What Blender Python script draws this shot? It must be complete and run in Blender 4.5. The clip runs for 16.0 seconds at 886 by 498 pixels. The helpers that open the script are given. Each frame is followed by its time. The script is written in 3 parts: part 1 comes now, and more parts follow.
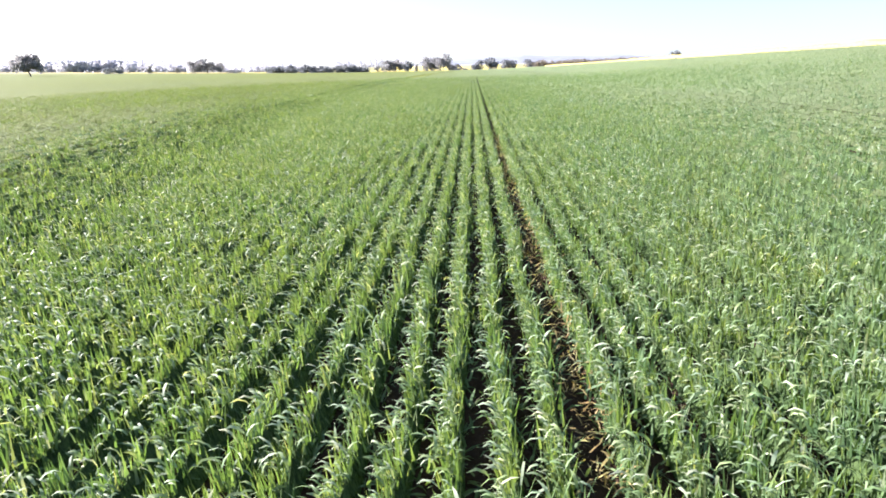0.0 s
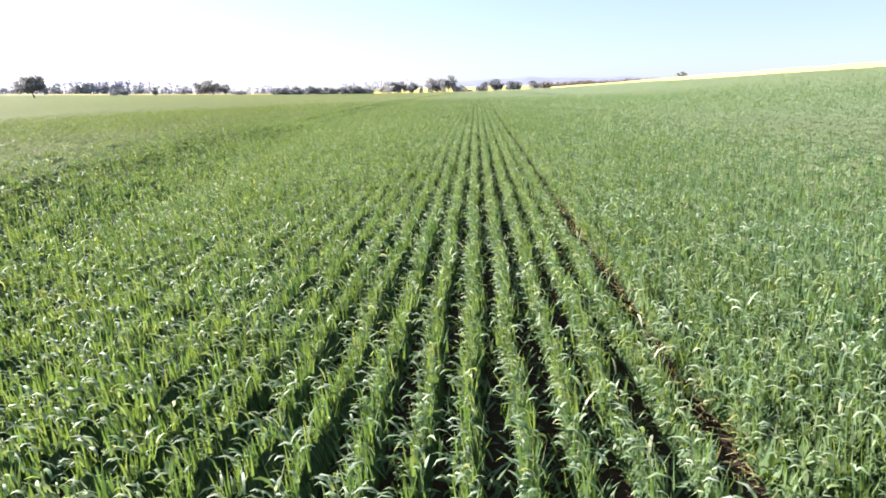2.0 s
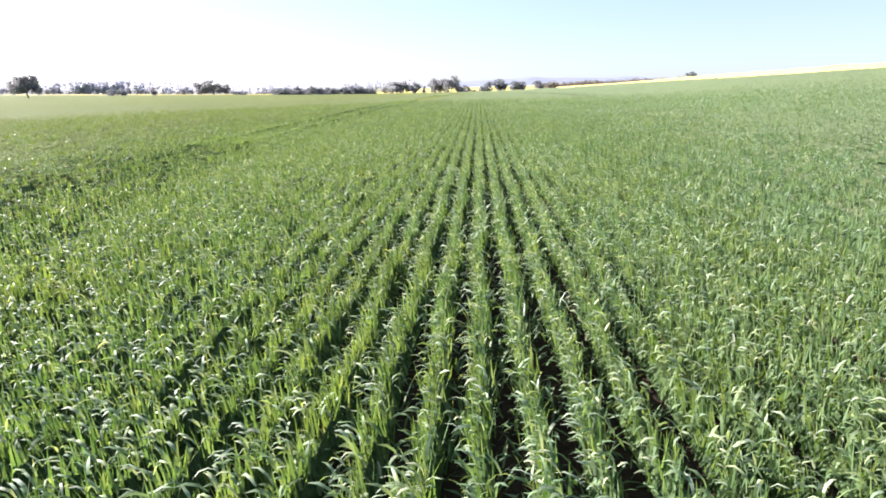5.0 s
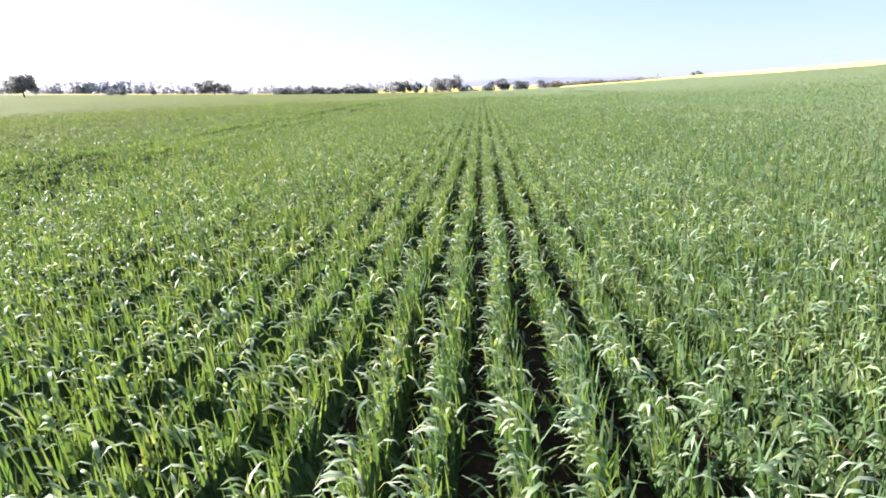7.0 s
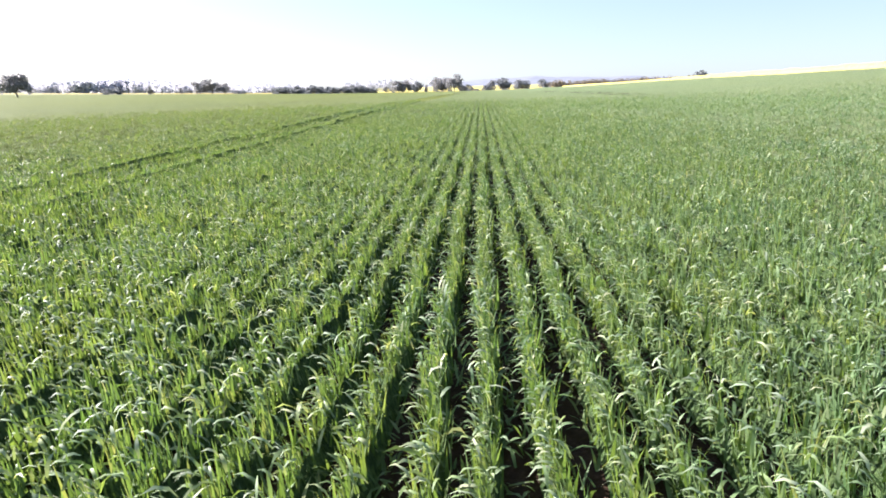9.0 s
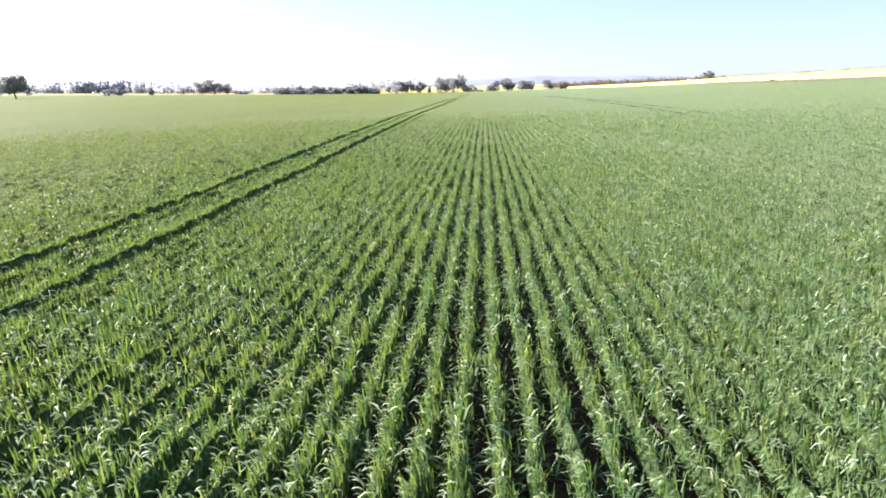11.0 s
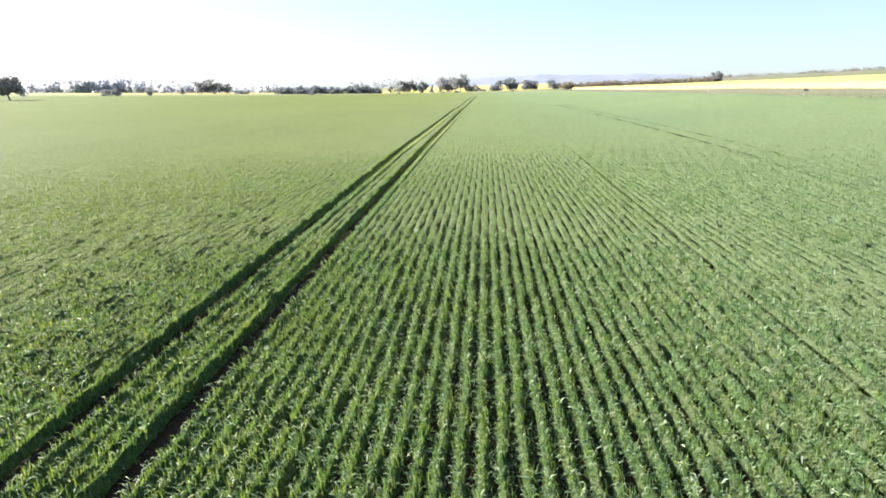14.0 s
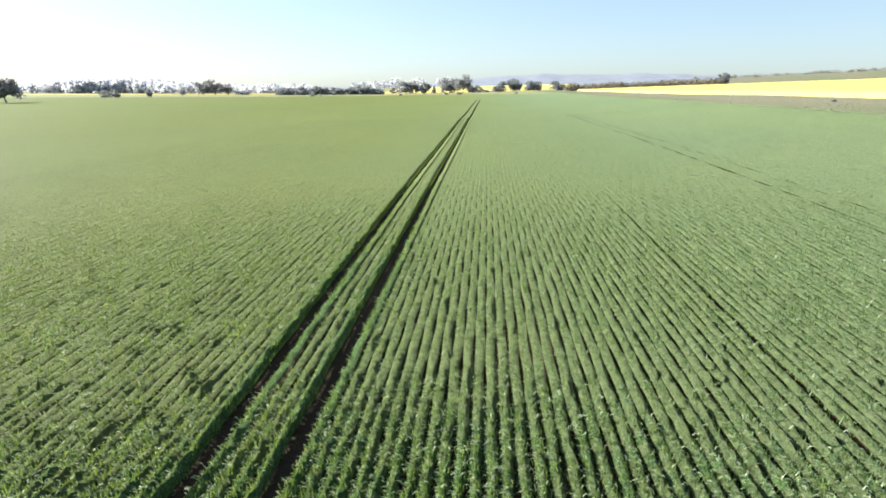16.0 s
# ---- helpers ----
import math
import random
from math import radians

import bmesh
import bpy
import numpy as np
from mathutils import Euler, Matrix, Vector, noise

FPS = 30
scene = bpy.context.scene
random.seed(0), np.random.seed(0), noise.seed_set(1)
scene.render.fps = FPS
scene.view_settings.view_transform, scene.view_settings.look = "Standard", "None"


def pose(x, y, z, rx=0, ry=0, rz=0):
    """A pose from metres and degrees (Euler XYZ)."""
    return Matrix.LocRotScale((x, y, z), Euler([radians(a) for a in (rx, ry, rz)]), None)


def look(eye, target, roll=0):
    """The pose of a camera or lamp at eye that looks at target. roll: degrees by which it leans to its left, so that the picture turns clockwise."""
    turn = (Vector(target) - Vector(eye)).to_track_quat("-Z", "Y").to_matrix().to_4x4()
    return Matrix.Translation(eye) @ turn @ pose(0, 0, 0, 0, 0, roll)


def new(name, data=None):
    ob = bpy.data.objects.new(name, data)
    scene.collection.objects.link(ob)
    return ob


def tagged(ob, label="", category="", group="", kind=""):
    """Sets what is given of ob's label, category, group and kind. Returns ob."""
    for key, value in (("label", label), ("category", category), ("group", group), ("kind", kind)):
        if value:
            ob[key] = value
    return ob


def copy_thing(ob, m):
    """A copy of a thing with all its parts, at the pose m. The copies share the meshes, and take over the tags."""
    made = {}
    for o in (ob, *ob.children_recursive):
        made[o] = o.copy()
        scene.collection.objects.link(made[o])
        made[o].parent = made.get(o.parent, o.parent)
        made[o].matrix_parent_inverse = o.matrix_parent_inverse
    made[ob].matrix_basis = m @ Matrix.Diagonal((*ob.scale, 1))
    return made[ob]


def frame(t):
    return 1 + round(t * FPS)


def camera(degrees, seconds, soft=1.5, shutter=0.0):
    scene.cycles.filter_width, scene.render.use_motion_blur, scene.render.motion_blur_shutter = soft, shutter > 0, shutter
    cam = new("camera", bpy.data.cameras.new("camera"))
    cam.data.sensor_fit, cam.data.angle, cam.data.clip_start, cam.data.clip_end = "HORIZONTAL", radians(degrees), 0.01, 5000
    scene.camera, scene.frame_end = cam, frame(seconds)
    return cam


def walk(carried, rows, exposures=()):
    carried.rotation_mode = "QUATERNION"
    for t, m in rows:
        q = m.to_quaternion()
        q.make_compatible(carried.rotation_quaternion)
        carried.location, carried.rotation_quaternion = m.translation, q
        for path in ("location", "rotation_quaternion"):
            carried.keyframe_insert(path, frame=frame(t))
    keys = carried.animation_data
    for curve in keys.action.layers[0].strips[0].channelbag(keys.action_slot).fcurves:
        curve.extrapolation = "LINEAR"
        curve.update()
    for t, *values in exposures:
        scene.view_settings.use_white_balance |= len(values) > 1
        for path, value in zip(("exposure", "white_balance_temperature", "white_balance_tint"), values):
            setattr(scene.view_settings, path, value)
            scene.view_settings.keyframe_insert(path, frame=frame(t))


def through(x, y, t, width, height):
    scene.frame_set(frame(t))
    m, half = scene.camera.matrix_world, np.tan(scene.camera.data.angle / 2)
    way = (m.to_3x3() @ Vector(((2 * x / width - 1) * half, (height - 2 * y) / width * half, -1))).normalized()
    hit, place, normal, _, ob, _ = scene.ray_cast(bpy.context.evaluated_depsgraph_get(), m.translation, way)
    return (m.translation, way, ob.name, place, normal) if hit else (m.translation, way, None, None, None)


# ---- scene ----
# A wheat field in rows with tramlines, canola on the rise beside it, gum trees along the far end.
# Seconds, then metres east, north and up, then heading and pitch in degrees.
cam = camera(74.0, 16.0, soft=1.75)
PATH = [
    (0, 0.012, -0.001, 2.064, 2.67, -16.89),
    (0.5, -0.159, 1.763, 2.018, 2.76, -14.92),
    (1, -0.312, 3.463, 2.013, 2.81, -14.87),
    (1.5, -0.450, 5.134, 1.985, 2.98, -14.94),
    (2, -0.609, 6.807, 2.006, 3.09, -14.95),
    (2.5, -0.782, 8.509, 2.051, 3.20, -14.95),
    (3, -0.971, 10.226, 2.052, 3.22, -14.96),
    (3.5, -1.171, 12.035, 2.084, 3.27, -15.00),
    (4, -1.389, 13.854, 2.084, 3.29, -14.97),
    (6.5, -2.196, 22.017, 1.689, 3.49, -14.92),
    (7, -2.394, 23.627, 1.639, 3.53, -14.94),
    (7.5, -2.623, 25.311, 1.638, 3.54, -14.98),
    (8, -2.836, 26.958, 1.688, 3.51, -14.98),
    (10.5, -3.530, 34.809, 2.682, 3.71, -15.07),
    (11, -3.746, 36.238, 3.008, 3.82, -15.05),
    (11.5, -3.944, 37.709, 3.343, 3.85, -15.09),
    (12, -4.175, 39.230, 3.707, 3.84, -15.18),
    (12.5, -4.354, 40.706, 4.050, 3.90, -15.07),
    (13, -4.531, 42.247, 4.354, 3.95, -15.02),
    (13.5, -4.731, 43.791, 4.696, 4.00, -15.14),
    (14, -4.996, 45.340, 5.117, 4.01, -15.25),
    (14.5, -5.228, 46.958, 5.559, 4.04, -15.33),
    (15, -5.476, 48.649, 6.047, 4.10, -15.38),
    (15.5, -5.724, 50.295, 6.490, 4.14, -15.34),
    (16, -5.968, 51.907, 6.927, 4.20, -15.32),
]
walk(cam, [(t, pose(x, y, z, 90 + pitch, 0, yaw)) for t, x, y, z, yaw, pitch in PATH],
     exposures=[(0, 2.42, 6000, 26), (1, 2.18, 6050, 25), (4, 2.22, 6020, 26), (8, 2.18, 6040, 25), (11, 2.26, 6060, 23), (13.5, 2.27, 6140, 17), (16, 1.96, 6160, 11)])

# ---- light ----
SUN_EL, SUN_AZ = radians(30), radians(-68)      # azimuth from +y towards +x
world = bpy.data.worlds.new("sky")
scene.world = world
world.use_nodes = True
wn = world.node_tree.nodes
sky = wn.new("ShaderNodeTexSky")
sky.sky_type, sky.sun_disc = "NISHITA", False
sky.sun_elevation, sky.sun_rotation = SUN_EL, SUN_AZ
sky.altitude, sky.air_density, sky.dust_density, sky.ozone_density = 800, 1.0, 1.6, 1.4
wn["Background"].inputs["Strength"].default_value = 0.086
flat_sky = wn.new("ShaderNodeGamma")
flat_sky.inputs["Gamma"].default_value = 0.60
world.node_tree.links.new(sky.outputs["Color"], flat_sky.inputs["Color"])
cool = wn.new("ShaderNodeMix")
cool.data_type, cool.blend_type = "RGBA", "MULTIPLY"
cool.inputs[0].default_value = 1.0
cool.inputs[7].default_value = (0.90, 1.01, 1.06, 1)
world.node_tree.links.new(flat_sky.outputs["Color"], cool.inputs[6])
world.node_tree.links.new(cool.outputs[2], wn["Background"].inputs["Color"])
sun_to = Vector((math.sin(SUN_AZ) * math.cos(SUN_EL), math.cos(SUN_AZ) * math.cos(SUN_EL), math.sin(SUN_EL)))
sun_data = bpy.data.lights.new("sun", "SUN")
sun_data.energy, sun_data.angle, sun_data.color = 5.0, radians(0.5), (1.0, 0.95, 0.86)
sun = new("sun", sun_data)
sun.matrix_world = look(sun_to * 100, (0, 0, 0))


# ---- materials ----
class Nodes:
    """A short way to write a node material."""

    def __init__(self, name):
        self.mat = bpy.data.materials.new(name)
        self.mat.use_nodes = True
        self.tree = self.mat.node_tree
        self.bsdf = self.tree.nodes["Principled BSDF"]
        self.out = self.tree.nodes["Material Output"]

    def add(self, kind, **props):
        node = self.tree.nodes.new(kind)
        for key, value in props.items():
            setattr(node, key, value)
        return node

    def link(self, a, b):
        self.tree.links.new(a, b)

    def place(self):
        return self.add("ShaderNodeNewGeometry").outputs["Position"]

    def noise(self, scale, detail=4.0, rough=0.55, stretch=None, where=None):
        where = where or self.place()
        if stretch:
            m = self.add("ShaderNodeMapping")
            m.inputs["Scale"].default_value = stretch
            self.link(where, m.inputs["Vector"])
            where = m.outputs["Vector"]
        n = self.add("ShaderNodeTexNoise")
        n.inputs["Scale"].default_value, n.inputs["Detail"].default_value, n.inputs["Roughness"].default_value = scale, detail, rough
        self.link(where, n.inputs["Vector"])
        return n.outputs["Fac"]

    def ramp(self, fac, *stops):
        r = self.add("ShaderNodeValToRGB")
        e = r.color_ramp.elements
        while len(e) < len(stops):
            e.new(0.5)
        for el, (at, colour) in zip(e, stops):
            el.position, el.color = at, (*colour, 1)
        self.link(fac, r.inputs["Fac"])
        return r.outputs["Color"]

    def mix(self, fac, a, b, blend="MIX"):
        m = self.add("ShaderNodeMix", data_type="RGBA", blend_type=blend)
        for sock, v in ((m.inputs[0], fac), (m.inputs[6], a), (m.inputs[7], b)):
            if isinstance(v, (int, float)):
                sock.default_value = v
            elif isinstance(v, tuple):
                sock.default_value = (*v, 1)
            else:
                self.link(v, sock)
        return m.outputs[2]

    def bump(self, height, strength, distance):
        b = self.add("ShaderNodeBump")
        b.inputs["Strength"].default_value, b.inputs["Distance"].default_value = strength, distance
        self.link(height, b.inputs["Height"])
        self.link(b.outputs["Normal"], self.bsdf.inputs["Normal"])

    def colour(self, c, rough=0.8, spec=0.3):
        if isinstance(c, tuple):
            self.bsdf.inputs["Base Color"].default_value = (*c, 1)
        else:
            self.link(c, self.bsdf.inputs["Base Color"])
        self.bsdf.inputs["Roughness"].default_value = rough
        self.bsdf.inputs["Specular IOR Level"].default_value = spec
        return self

    def translucent(self, c, share):
        """Light that comes through thin leaves."""
        t = self.add("ShaderNodeBsdfTranslucent")
        if isinstance(c, tuple):
            t.inputs["Color"].default_value = (*c, 1)
        else:
            self.link(c, t.inputs["Color"])
        m = self.add("ShaderNodeMixShader")
        m.inputs[0].default_value = share
        self.link(self.bsdf.outputs[0], m.inputs[1])
        self.link(t.outputs[0], m.inputs[2])
        self.link(m.outputs[0], self.out.inputs["Surface"])


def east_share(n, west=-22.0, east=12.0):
    """0 in the west of the field, 1 in the east: backlight painted into the crop, yellower west, greyer east."""
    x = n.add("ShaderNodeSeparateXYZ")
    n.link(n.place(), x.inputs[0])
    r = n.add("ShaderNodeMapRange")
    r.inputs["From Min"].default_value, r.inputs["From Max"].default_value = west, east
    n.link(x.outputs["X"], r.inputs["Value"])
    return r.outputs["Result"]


def wheat_leaf_material(name, stops, rough, through):
    """stops: the leaves' colours, from the darkest to the palest."""
    n = Nodes(name)
    rnd = n.add("ShaderNodeNewGeometry").outputs["Random Per Island"]
    patch = n.noise(0.6, 4)
    c = n.ramp(rnd, *stops)
    c = n.mix(n.ramp(patch, (0.35, (0, 0, 0)), (0.7, (1, 1, 1))), c, n.mix(0.35, c, (0.16, 0.20, 0.05)))
    # West yellowed as if lit from behind, east greyed: light painted into the leaf.
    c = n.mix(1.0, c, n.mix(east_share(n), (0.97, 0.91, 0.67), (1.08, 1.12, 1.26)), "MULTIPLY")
    tuft = n.noise(6.5, 2, 0.5)
    c = n.mix(1.0, c, n.ramp(tuft, (0.33, (0.78, 0.86, 0.80)), (0.5, (1.0, 1.0, 1.0)), (0.68, (1.28, 1.14, 0.95))), "MULTIPLY")
    n.colour(c, rough, 0.25)
    n.translucent(n.mix(1.0, c, (1.55, 1.56, 0.56), "MULTIPLY"), through)
    return n.mat


def wheat_far_material():
    n = Nodes("wheat_canopy")
    fine = n.noise(24.0, 6, 0.8, (1.0, 0.7, 0.7))
    mid = n.noise(0.55, 4, 0.6, (1.0, 0.3, 1.0))
    broad = n.noise(0.025, 3)
    # Dark stops paint the shade in gaps between leaves, pale ones the leaves.
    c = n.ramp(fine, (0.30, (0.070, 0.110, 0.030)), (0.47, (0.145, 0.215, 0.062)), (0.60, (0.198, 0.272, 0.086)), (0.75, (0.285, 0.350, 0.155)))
    c = n.mix(n.ramp(mid, (0.35, (0, 0, 0)), (0.75, (1, 1, 1))), c, n.mix(0.3, c, (0.17, 0.20, 0.06)))
    c = n.mix(n.ramp(broad, (0.4, (0, 0, 0)), (0.65, (1, 1, 1))), c, n.mix(0.25, c, (0.10, 0.17, 0.07)))
    # Backlit yellow west, hazy blue-grey east, painted into the canopy colour.
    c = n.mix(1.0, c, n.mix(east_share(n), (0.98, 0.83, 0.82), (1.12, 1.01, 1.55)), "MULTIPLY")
    # Far west olive, and darkened for self-shadow that the flat canopy lacks.
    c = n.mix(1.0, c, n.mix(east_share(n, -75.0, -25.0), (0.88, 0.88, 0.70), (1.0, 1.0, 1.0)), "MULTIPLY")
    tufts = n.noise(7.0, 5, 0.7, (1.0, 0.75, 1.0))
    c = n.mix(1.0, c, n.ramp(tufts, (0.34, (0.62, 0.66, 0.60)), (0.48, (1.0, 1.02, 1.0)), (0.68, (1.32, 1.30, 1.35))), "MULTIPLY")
    n.colour(c, 0.8, 0.1)
    n.bump(fine, 1.0, 0.10)
    n.translucent(n.mix(1.0, c, (1.5, 1.4, 0.7), "MULTIPLY"), 0.30)
    return n.mat


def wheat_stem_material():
    """The inside of a row, stems and lower leaves, darkened to paint in its shade."""
    n = Nodes("wheat_stems_shade")
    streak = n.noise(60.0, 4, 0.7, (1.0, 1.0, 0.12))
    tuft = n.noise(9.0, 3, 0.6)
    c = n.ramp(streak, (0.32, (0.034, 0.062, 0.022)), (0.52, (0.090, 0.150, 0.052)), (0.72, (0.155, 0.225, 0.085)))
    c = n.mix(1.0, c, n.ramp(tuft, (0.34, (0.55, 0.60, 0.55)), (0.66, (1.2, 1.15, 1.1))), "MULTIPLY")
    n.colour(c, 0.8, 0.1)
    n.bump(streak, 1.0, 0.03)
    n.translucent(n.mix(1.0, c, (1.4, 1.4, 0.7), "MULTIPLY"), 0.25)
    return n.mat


def soil_material():
    n = Nodes("red_soil")
    clod = n.noise(28, 6, 0.65)
    broad = n.noise(1.3, 3)
    c = n.ramp(clod, (0.3, (0.024, 0.016, 0.011)), (0.55, (0.048, 0.031, 0.020)), (0.75, (0.100, 0.060, 0.038)))
    c = n.mix(n.ramp(broad, (0.4, (0, 0, 0)), (0.7, (1, 1, 1))), c, n.mix(0.5, c, (0.06, 0.035, 0.02)))
    n.colour(c, 0.95, 0.15)
    n.bump(clod, 1.0, 0.04)
    return n.mat


def dry_grass_material():
    n = Nodes("dry_grass")
    fine = n.noise(1.6, 6, 0.7)
    broad = n.noise(0.05, 4, 0.6, (1.0, 0.25, 1.0))
    c = n.ramp(fine, (0.3, (0.090, 0.088, 0.052)), (0.7, (0.180, 0.168, 0.112)))
    c = n.mix(n.ramp(broad, (0.42, (0, 0, 0)), (0.62, (1, 1, 1))), c, (0.105, 0.118, 0.060))
    n.colour(c, 0.95, 0.1)
    n.bump(fine, 0.8, 0.2)
    return n.mat


def pasture_material():
    n = Nodes("pasture")
    fine = n.noise(0.7, 5, 0.7)
    broad = n.noise(0.006, 4)
    c = n.ramp(fine, (0.3, (0.10, 0.125, 0.045)), (0.7, (0.19, 0.20, 0.085)))
    c = n.mix(n.ramp(broad, (0.42, (0, 0, 0)), (0.6, (1, 1, 1))), c, (0.22, 0.19, 0.10))
    n.colour(c, 0.95, 0.1)
    n.bump(fine, 0.7, 0.4)
    return n.mat


def canola_material():
    n = Nodes("canola_flowers")
    fine = n.noise(2.2, 5, 0.7)
    mid = n.noise(0.12, 4, 0.6)
    c = n.ramp(fine, (0.25, (0.22, 0.20, 0.035)), (0.42, (0.44, 0.375, 0.080)), (0.75, (0.56, 0.49, 0.150)))
    c = n.mix(n.ramp(mid, (0.4, (0, 0, 0)), (0.7, (1, 1, 1))), c, n.mix(0.4, c, (0.52, 0.45, 0.13)))
    n.colour(c, 0.8, 0.2)
    n.bump(fine, 0.8, 0.3)
    return n.mat


def gum_leaf_material(name, a, b):
    n = Nodes(name)
    rnd = n.add("ShaderNodeNewGeometry").outputs["Random Per Island"]
    c = n.ramp(rnd, (0.0, a), (1.0, b))
    n.colour(c, 0.55, 0.4)
    n.translucent(n.mix(1.0, c, (1.25, 1.25, 1.15), "MULTIPLY"), 0.45)
    return n.mat


def bark_material():
    n = Nodes("gum_bark")
    streak = n.noise(3.0, 5, 0.6, (1.0, 1.0, 0.2))
    n.colour(n.ramp(streak, (0.3, (0.10, 0.080, 0.062)), (0.7, (0.30, 0.26, 0.22))), 0.85, 0.2)
    n.bump(streak, 0.6, 0.05)
    return n.mat


def hill_material(name, a, b):
    n = Nodes(name)
    fine = n.noise(0.02, 6, 0.65)
    n.colour(n.ramp(fine, (0.35, a), (0.65, b)), 0.95, 0.05)
    return n.mat


def post_material():
    n = Nodes("grey_timber")
    g = n.noise(14, 5, 0.6, (1, 1, 0.1))
    n.colour(n.ramp(g, (0.3, (0.20, 0.18, 0.15)), (0.7, (0.42, 0.39, 0.34))), 0.9, 0.2)
    n.bump(g, 0.4, 0.01)
    return n.mat


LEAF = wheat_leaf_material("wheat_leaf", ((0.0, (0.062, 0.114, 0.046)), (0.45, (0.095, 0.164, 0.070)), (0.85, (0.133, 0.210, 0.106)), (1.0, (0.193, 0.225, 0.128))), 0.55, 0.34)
# Arched leaves: waxy pale undersides, with sky sheen painted into the paler stops.
SHEEN_LEAF = wheat_leaf_material("wheat_leaf_arched_sheen", ((0.0, (0.105, 0.175, 0.076)), (0.4, (0.165, 0.240, 0.122)), (0.75, (0.290, 0.362, 0.245)), (1.0, (0.375, 0.412, 0.305))), 0.55, 0.30)
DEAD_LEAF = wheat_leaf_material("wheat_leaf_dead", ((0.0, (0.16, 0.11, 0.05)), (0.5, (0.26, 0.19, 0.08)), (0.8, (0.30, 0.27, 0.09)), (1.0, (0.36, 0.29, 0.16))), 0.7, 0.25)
FAR_CROP, SHADE_STEMS, SOIL = wheat_far_material(), wheat_stem_material(), soil_material()
DRY, PASTURE, CANOLA = dry_grass_material(), pasture_material(), canola_material()
# Grey gum foliage, paled further towards blue-grey to paint in haze.
HAZED_GUM = gum_leaf_material("gum_leaves_hazed", (0.165, 0.165, 0.168), (0.255, 0.255, 0.260))
HAZED_DARK_GUM = gum_leaf_material("dark_leaves_hazed", (0.135, 0.148, 0.158), (0.205, 0.218, 0.230))
BARK, TIMBER = bark_material(), post_material()
# Haze painted into both: blued hills, pale blue-grey far woods.
HAZE_HILL = hill_material("far_hill_haze", (0.15, 0.17, 0.20), (0.20, 0.215, 0.24))
HAZE_WOOD = gum_leaf_material("far_woodland_haze", (0.42, 0.425, 0.47), (0.48, 0.485, 0.53))


# ---- lie of the land ----
def smooth(a, b, v):
    s = np.clip((np.asarray(v, float) - a) / (b - a), 0, 1)
    return s * s * (3 - 2 * s)


def land(x, y):
    """Height of the ground: it leans up to the east, to a field edge on a crest, and falls off to the west."""
    x, y = np.asarray(x, float), np.asarray(y, float)
    west = -4.4 * (1 - np.exp(np.minimum(x, 0) * 0.0080))
    east = np.interp(x, [0, 5, 10, 15, 20, 25, 30, 36, 40, 45, 52, 60, 111, 225, 300, 900], [0, 0.176, 0.37, 0.62, 0.97, 1.43, 1.98, 2.62, 2.90, 3.14, 3.58, 4.10, 7.2, 13.0, 13.6, 13.0])
    fade = np.interp(y, [200, 435, 750, 1100], [1, 0.69, 0.42, 0.25])
    along = np.where(y < 85, 0.0116 * y, 0.986 + 0.0032 * (y - 85))
    along = np.where(y > 600, 0.986 + 0.0032 * 515, along) + np.where(y < -40, -0.0116 * (y + 40), 0)
    level = smooth(9, 36, x) * (1 - smooth(230, 420, y)) * (y > -40)
    along = along * (1 - level) + 1.25 * level
    roll = 0.05 * np.sin(x * 0.11 + 0.4) * np.sin(y * 0.07) * smooth(12, 40, np.hypot(x, y - 30))
    bearing, far = np.degrees(np.arctan2(x, y - 30)), np.hypot(x, y - 30)
    hill = np.interp(bearing, [11, 17, 21.4, 27.4, 31.7, 45, 70, 100], [0, 9, 13, 17.5, 21, 24, 20, 0]) * smooth(480, 960, far)
    back = 7.5 * smooth(775, 980, y) * smooth(-330, -150, x) * (1 - smooth(90, 240, x))
    return west + east * fade + along + roll + hill + back


EDGE_E, EDGE_W, EDGE_S = 36.6, -620.0, -45.0


def field_end(x):
    """Northing at which the wheat ends."""
    return np.interp(x, [-620, -250, -60, 20, 36.6], [560, 600, 570, 480, 440])


ROW = 0.272
GAUGE, TRACK = 1.54, 0.38
TRACKS = [mid + s * GAUGE / 2 for mid in (-29.5, -10.12, 10.40) for s in (-1, 1)]
FURROWS = [-54.0, -13.04, 0.68, 13.90, 40.0]


def mesh_object(name, verts, faces, mats, index=None, parent=None, smooth_faces=False):
    """verts: an array; faces: a list of index arrays (one array for each number of corners)."""
    me = bpy.data.meshes.new(name)
    verts = np.asarray(verts, np.float32)
    me.vertices.add(len(verts))
    me.vertices.foreach_set("co", verts.ravel())
    faces = [np.asarray(f, np.int32) for f in faces if len(f)]
    sizes = np.concatenate([np.full(len(f), f.shape[1], np.int32) for f in faces])
    loops = np.concatenate([f.ravel() for f in faces])
    me.loops.add(len(loops))
    me.loops.foreach_set("vertex_index", loops)
    me.polygons.add(len(sizes))
    me.polygons.foreach_set("loop_start", np.concatenate([[0], np.cumsum(sizes)[:-1]]).astype(np.int32))
    me.polygons.foreach_set("loop_total", sizes)
    for m in mats:
        me.materials.append(m)
    if index is not None:
        me.polygons.foreach_set("material_index", np.asarray(index, np.int32))
    me.polygons.foreach_set("use_smooth", np.broadcast_to(smooth_faces, len(sizes)).astype(bool))
    me.update()
    me.validate()
    ob = new(name, me)
    ob.parent = parent
    return ob


